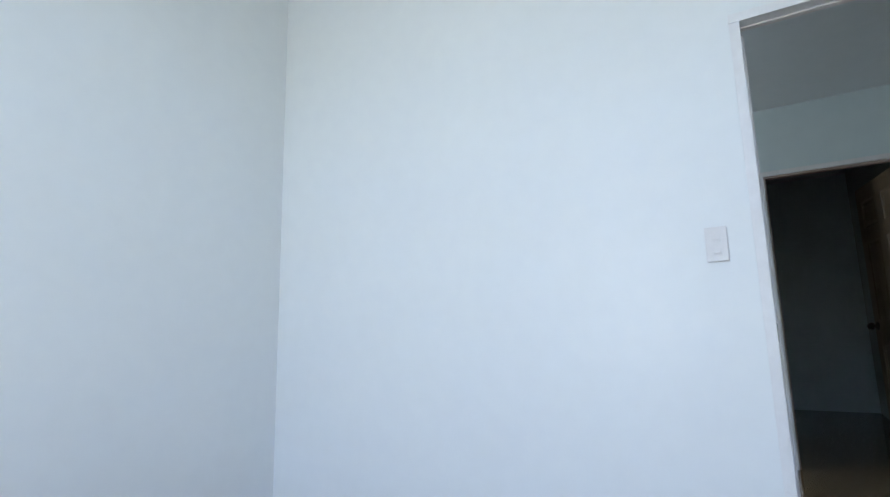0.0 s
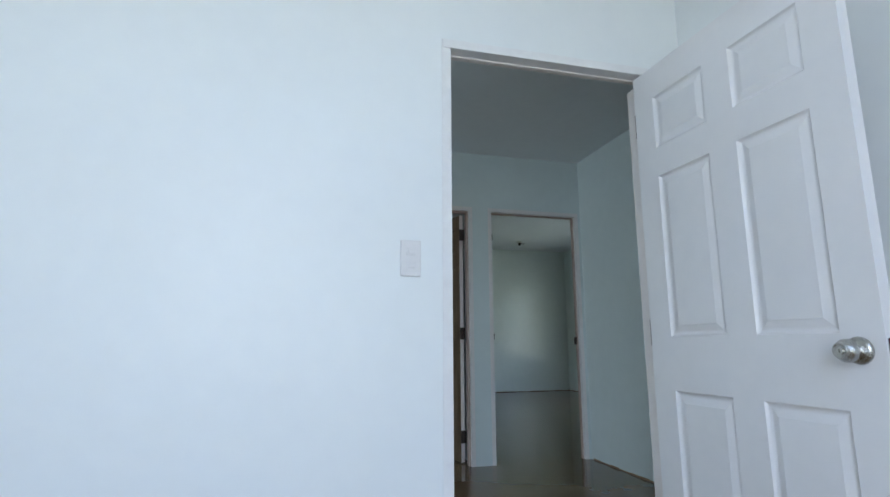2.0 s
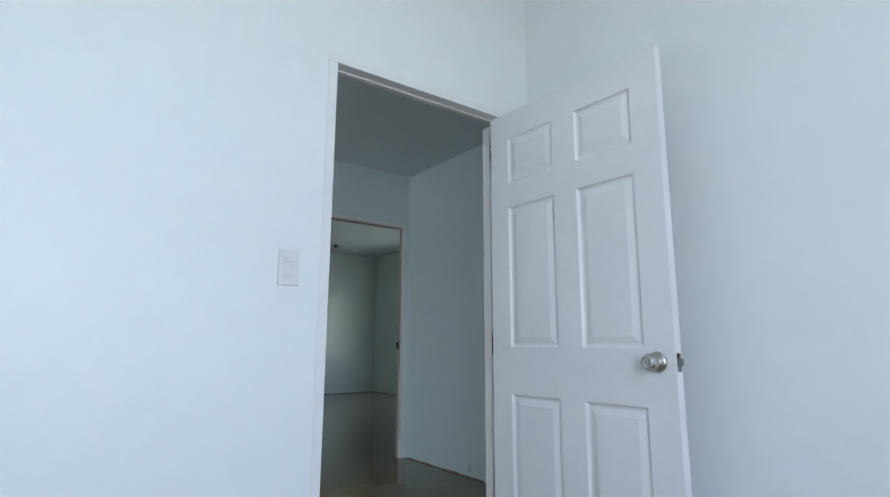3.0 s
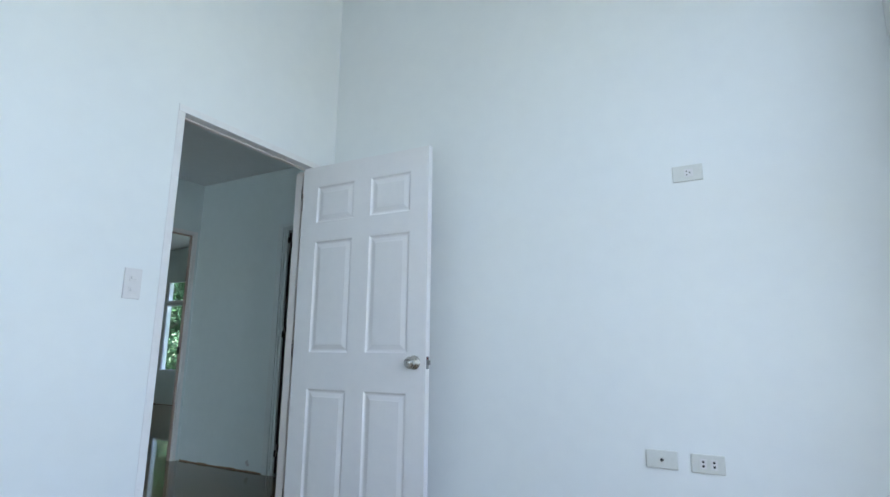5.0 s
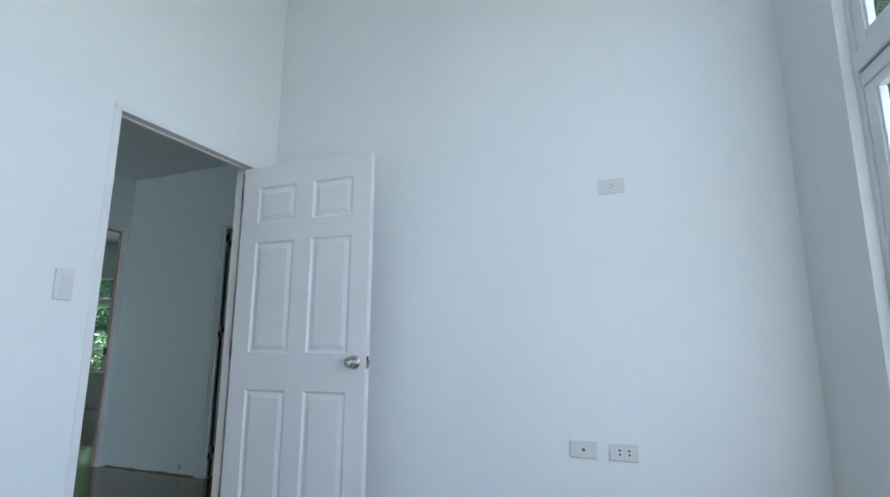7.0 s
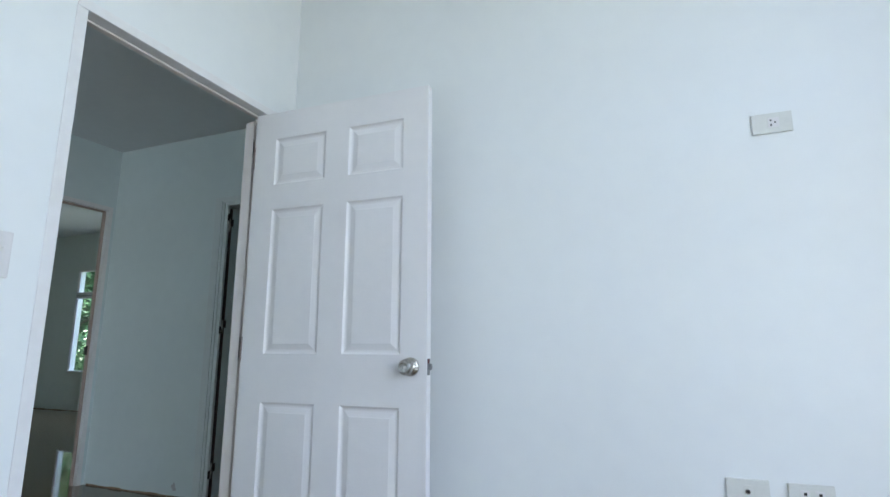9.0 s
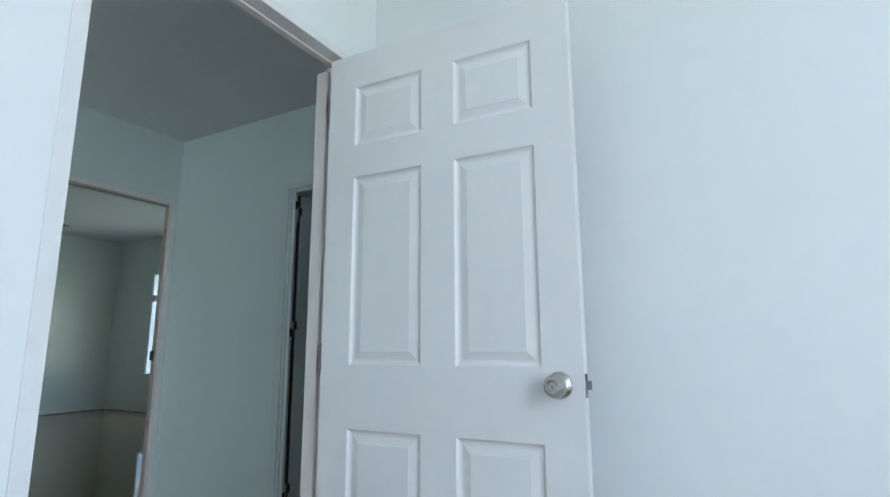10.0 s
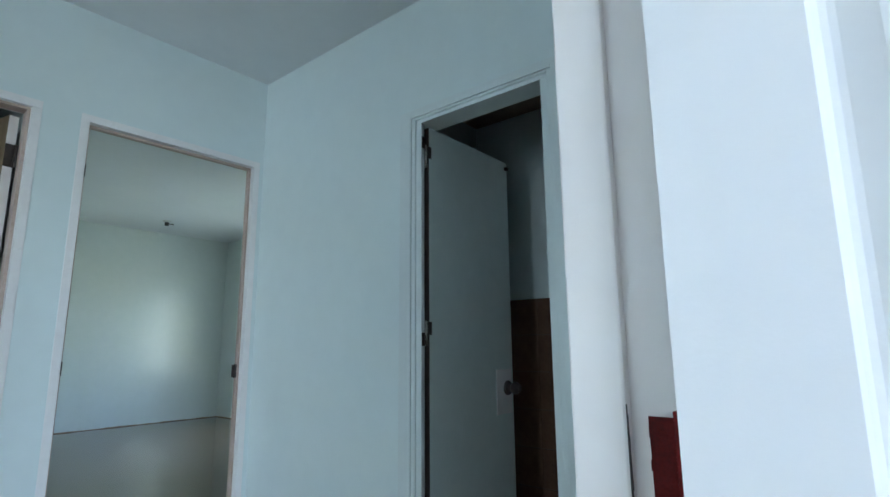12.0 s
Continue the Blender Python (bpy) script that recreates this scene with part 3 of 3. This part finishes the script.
scuff = boxes((-0.0008, 0, -0.020, 0.014, 0.045, 0.066), (-0.0008, 0, -0.010, 0.026, 0.060, 0.082), (-0.0008, 0, -0.004, 0.010, 0.078, 0.094), bevel=0.0004)
sc = tagged(obj("wall_scuff", scuff, mottled("scuff_grey", (0.56, 0.58, 0.59), (0.42, 0.43, 0.44), 40.0, 0.8)), "small dark scuff low on the hallway wall", "scuff mark", kind="structure")
sc.matrix_world = pose(HALL_E, 3.62, 0)


# ---- windows ----
def window(name, m, w, z0, z1, depth, sash, transom, mullions, label, gap=0.004, o=0.028):
    """A white framed window in an opening from x 0 to w; y runs outwards. transom: (low, seam, top) heights of the bar."""
    f = empty(name, m, label, "window", kind="structure")
    y0, y1 = -0.003, depth - 0.03
    for a in ((0, o, z0, z1), (w - o, w, z0, z1)):
        part("window_frame", boxes((a[0], a[1], y0, y1, a[2], a[3]), bevel=0.003), ALU, f)
    part("window_frame", boxes((o, w - o, y0, y1, z0, z0 + o), bevel=0.003), ALU, f)
    part("window_frame", boxes((o, w - o, y0, y1, z1 - o, z1), bevel=0.003), ALU, f)
    lo, seam, hi = transom
    part("transom", boxes((o, w - o, y0 - 0.004, y1 - 0.01, seam + 0.003, hi), bevel=0.003), ALU, f)
    part("transom", boxes((o, w - o, y0 + 0.004, y1 - 0.01, lo, seam - 0.003), bevel=0.003), ALU, f)
    part("gasket", boxes((o, w - o, y0 + 0.008, y1 - 0.012, seam - 0.003, seam + 0.003)), GASKET, f, "thin dark seam")
    xs = [o, *mullions, w - o]
    ym = 0.014
    for i, (a, b) in enumerate(zip(xs, xs[1:])):
        if i:
            part("mullion", boxes((a - 0.02, a + 0.02, y0 + 0.002, y1 - 0.006, z0 + o, z1 - o), bevel=0.003), ALU, f)
        aa, bb = a + (0.022 if i else 0.006), b - (0.022 if i < len(xs) - 2 else 0.006)
        for c, d in ((z0 + o + 0.006, lo - 0.004), (hi + 0.004, z1 - o - 0.006)):
            s = part("sash", boxes((aa, aa + sash, ym - 0.012, ym + 0.018, c, d), (bb - sash, bb, ym - 0.012, ym + 0.018, c, d),
                                   (aa + sash, bb - sash, ym - 0.012, ym + 0.018, c, c + sash * 0.6), (aa + sash, bb - sash, ym - 0.012, ym + 0.018, d - sash * 0.5, d), bevel=0.004), ALU, f)
            part("bead", boxes((aa + sash, aa + sash + 0.012, ym - 0.006, ym + 0.012, c + sash * 0.6, d - sash * 0.5), (bb - sash - 0.012, bb - sash, ym - 0.006, ym + 0.012, c + sash * 0.6, d - sash * 0.5), bevel=0.002), ALU, s)
            pane = part("pane", boxes((aa + sash - 0.004, bb - sash + 0.004, ym + 0.001, ym + 0.006, c + sash * 0.6 - 0.004, d - sash * 0.5 + 0.004)), GLASS, s, "clear glass pane")
            pane.visible_shadow = False
    part("window_sill", boxes((0, w, depth, depth + 0.05, z0 - 0.04, z0 + 0.012), bevel=0.004), ALU, f, "white outer sill")
    return f


win1 = window("window_1", south @ pose(WIN_U0, REVEAL, 0), WIN_U1 - WIN_U0, WIN_Z0, WIN_Z1, 0.075, 0.060, (1.83, 1.88, 1.95), (1.09,),
              "tall white-framed bedroom window looking out on trees")
part("catch", boxes((0.087, 0.0985, -0.004, 0.008, 0.51, 1.27), bevel=0.003), ALU, win1, "thin white catch on the sash")
window("window_2", pose(R2_E, R2W[1], 0, 0, 0, -90), R2W[1] - R2W[0], R2W[2], R2W[3], 0.05, 0.010, (1.832, 1.874, 1.926), (0.69, 1.35, 2.01),
       "white-framed window of the far room with green outside", o=0.012)
# added out of view, round the hallway's fill lamp
window("window_added", pose(HW[1], 2.132, 0, 0, 0, 180), HW[1] - HW[0], HW[2], HW[3], 0.1, 0.05, (1.72, 1.76, 1.81), (0.9,),
       "white-framed window added out of view to light the hallway")


# ---- bathroom things ----
tiles = empty("tiled_wainscot", pose(BX1, BY0, 0), "dark brown glazed tiles on the bathroom wall", "wall tiles", kind="structure")
part("backing", boxes((-0.006, 0, 0, BY1 - BY0, 0, 1.36)), GROUT, tiles)
tile_mesh = None
for i in range(8):
    for j in range(7):
        if tile_mesh is None:
            t0 = part("tile", boxes((-0.014, -0.006, 0.002, 0.192, 0.002, 0.192), bevel=0.0015), BATH_TILE, tiles)
            tile_mesh = t0.data
        else:
            t0 = new("tile", tile_mesh)
            t0.parent = tiles
        t0.location = (0, i * 0.1938, j * 0.1943)

crate = empty("plastic_crate", pose(2.69, 3.155, 0), "dark red slatted plastic crate standing in the bathroom", "crate")
for i in range(8):
    z = 0.03 + i * 0.047
    part("slat", boxes((-0.15, 0.15, -0.11, -0.10, z, z + 0.032), bevel=0.002), RUST, crate)
    part("slat", boxes((-0.15, 0.15, 0.10, 0.11, z, z + 0.032), bevel=0.002), RUST, crate)
    part("slat", boxes((-0.15, -0.14, -0.10, 0.10, z, z + 0.032), bevel=0.002), RUST, crate)
    part("slat", boxes((0.14, 0.15, -0.10, 0.10, z, z + 0.032), bevel=0.002), RUST, crate)
for x in (-0.14, 0.128):
    for y in (-0.1, 0.088):
        part("post", boxes((x, x + 0.012, y, y + 0.012, 0, 0.405), bevel=0.002), RUST, crate)
part("bottom", boxes((-0.14, 0.14, -0.1, 0.1, 0.005, 0.015)), RUST, crate)


# ---- outdoors ----
def hill(x, y):
    """The height of the ground: flat round the house, a grassy bank to the south-east."""
    d = (x - 1.4) * 0.88 - (y + 0.7) * 0.47
    s = min(max((d - 2.6) / 6.5, 0), 1)
    t = min(max((3.5 - y) / 3.0, 0), 1)
    return -0.22 + 2.5 * s * s * (3 - 2 * s) * t * t * (3 - 2 * t)


bm = bmesh.new()
axis = [-400, -150, -60, -25, -12] + [-8 + 0.5 * i for i in range(73)] + [34, 45, 70, 160, 400]
gv = {}
for i, x in enumerate(axis):
    for j, y in enumerate(axis):
        near = -10 < x < 30 and -10 < y < 30
        out = x > 5.7 or y < -1.7 or x < -4.9
        gv[i, j] = bm.verts.new((x, y, hill(x, y) + (0.07 * noise.noise(Vector((x * 0.9, y * 0.9, 0))) if near and out else 0)))
for i in range(len(axis) - 1):
    for j in range(len(axis) - 1):
        bm.faces.new((gv[i, j], gv[i + 1, j], gv[i + 1, j + 1], gv[i, j + 1]))
setting("ground", bm, EARTH, "pale stony grass bank and yard outside the windows", "ground")


def tube(bm, a, b, ra, rb, n=7):
    a, b = Vector(a), Vector(b)
    z = (b - a).normalized()
    x = z.orthogonal().normalized()
    y = z.cross(x)
    rings = [[bm.verts.new(p + r * (math.cos(2 * math.pi * i / n) * x + math.sin(2 * math.pi * i / n) * y)) for i in range(n)] for p, r in ((a, ra), (b, rb))]
    for i in range(n):
        j = (i + 1) % n
        bm.faces.new((rings[0][i], rings[0][j], rings[1][j], rings[1][i]))


def tree(x, y, height, spread, leaves, size, mat, seed, low=0.25, label="leafy green tree outside the window"):
    """A tree: a tapered trunk, limbs, twigs, and single leaves gathered about the twigs."""
    rnd = random.Random(seed)
    base = Vector((x, y, hill(x, y) - 0.05))
    t = empty("tree", Matrix.Translation(base), label, "tree", "trees outside the windows")
    wood = bmesh.new()
    knots = [Vector((0, 0, 0))]
    for i in range(1, 7):
        knots.append(Vector((rnd.uniform(-0.12, 0.12) * i / 3, rnd.uniform(-0.12, 0.12) * i / 3, height * 0.9 * i / 6)))
    for i in range(6):
        tube(wood, knots[i], knots[i + 1], 0.085 * (1 - i / 6.5), 0.085 * (1 - (i + 1) / 6.5), 9)
    tips = []
    for k in range(34):
        f = rnd.uniform(low, 0.98)
        i = min(int(f * 6), 5)
        p = knots[i].lerp(knots[i + 1], f * 6 - i)
        a = k * 2.4 + rnd.uniform(-0.4, 0.4)
        reach = spread * (1.15 - 0.75 * f) * rnd.uniform(0.65, 1.1)
        q = p + Vector((math.cos(a) * reach, math.sin(a) * reach, reach * rnd.uniform(0.05, 0.5)))
        m1 = p.lerp(q, 0.5) + Vector((0, 0, 0.12 * reach))
        tube(wood, p, m1, 0.022, 0.014, 5)
        tube(wood, m1, q, 0.014, 0.005, 5)
        for _ in range(5):
            s = m1.lerp(q, rnd.random())
            e = s + Vector((rnd.gauss(0, 1), rnd.gauss(0, 1), rnd.gauss(0.1, 0.6))) * reach * 0.22
            tube(wood, s, e, 0.008, 0.003, 4)
            tips.append((s, e))
    part("trunk", wood, BARK, t)
    verts, faces = [], []
    for _ in range(leaves):
        s, e = tips[rnd.randrange(len(tips))]
        c = s.lerp(e, rnd.uniform(0.1, 1.15)) + Vector((rnd.gauss(0, 1), rnd.gauss(0, 1), rnd.gauss(0, 1))) * 0.11
        d = Vector((rnd.gauss(0, 1), rnd.gauss(0, 1), rnd.gauss(-0.3, 0.7))).normalized()
        w = d.orthogonal().normalized()
        w.rotate(Matrix.Rotation(rnd.uniform(0, 6.28), 3, d))
        L = size * rnd.uniform(0.6, 1.3)
        up = d.cross(w) * L * 0.12
        n = len(verts)
        verts += [c - d * L * 0.5, c + w * L * 0.24 + up, c + d * L * 0.5, c - w * L * 0.24 + up]
        faces += [(n, n + 1, n + 2), (n, n + 2, n + 3)]
    me = bpy.data.meshes.new("crown")
    me.from_pydata(verts, [], faces)
    me.materials.append(mat)
    crown = new("crown", me)
    crown.parent = t
    return t


tree(6.7, -2.75, 6.0, 2.4, 85000, 0.058, LEAF, 3, 0.06)
tree(9.2, -3.3, 6.6, 2.5, 50000, 0.075, LEAF, 4, 0.06)
tree(8.0, -4.9, 4.9, 2.3, 20000, 0.10, LEAF, 5, 0.06)
tree(12.2, -4.3, 6.2, 2.8, 18000, 0.13, LEAF, 12, 0.06)
tree(11.0, -1.6, 5.6, 2.4, 12000, 0.12, LEAF, 13, 0.06)
tree(8.1, 13.7, 5.2, 2.0, 22000, 0.13, LEAF_B, 6, 0.05)
tree(8.4, 11.9, 5.0, 1.9, 12000, 0.12, LEAF_B, 21, 0.05)
tree(9.8, 14.9, 5.8, 2.2, 13000, 0.14, LEAF_B, 7, 0.05)
tree(10.6, 16.0, 6.0, 2.4, 11000, 0.16, LEAF_B, 9, 0.05)
tree(8.9, 16.4, 6.0, 2.4, 13000, 0.16, LEAF_B, 14, 0.05)

# grass tufts on the bank, past counting
rnd = random.Random(11)
verts, faces = [], []
for _ in range(14000):
    x, y = rnd.uniform(2.5, 12), rnd.uniform(-8, 1.5)
    if noise.noise(Vector((x * 0.7, y * 0.7, 3))) < -0.05:
        continue
    z = hill(x, y) + 0.07 * noise.noise(Vector((x * 0.9, y * 0.9, 0))) - 0.02
    a, L = rnd.uniform(0, 6.28), rnd.uniform(0.05, 0.2)
    n = len(verts)
    verts += [(x, y, z), (x + 0.012 * math.cos(a), y + 0.012 * math.sin(a), z), (x + 0.3 * L * math.sin(a), y + 0.3 * L * math.cos(a), z + L)]
    faces.append((n, n + 1, n + 2))
me = bpy.data.meshes.new("grass")
me.from_pydata(verts, [], faces)
me.materials.append(GRASS)
tagged(new("grass", me), "patchy green and straw-coloured grass on the bank", "grass", kind="stuff")
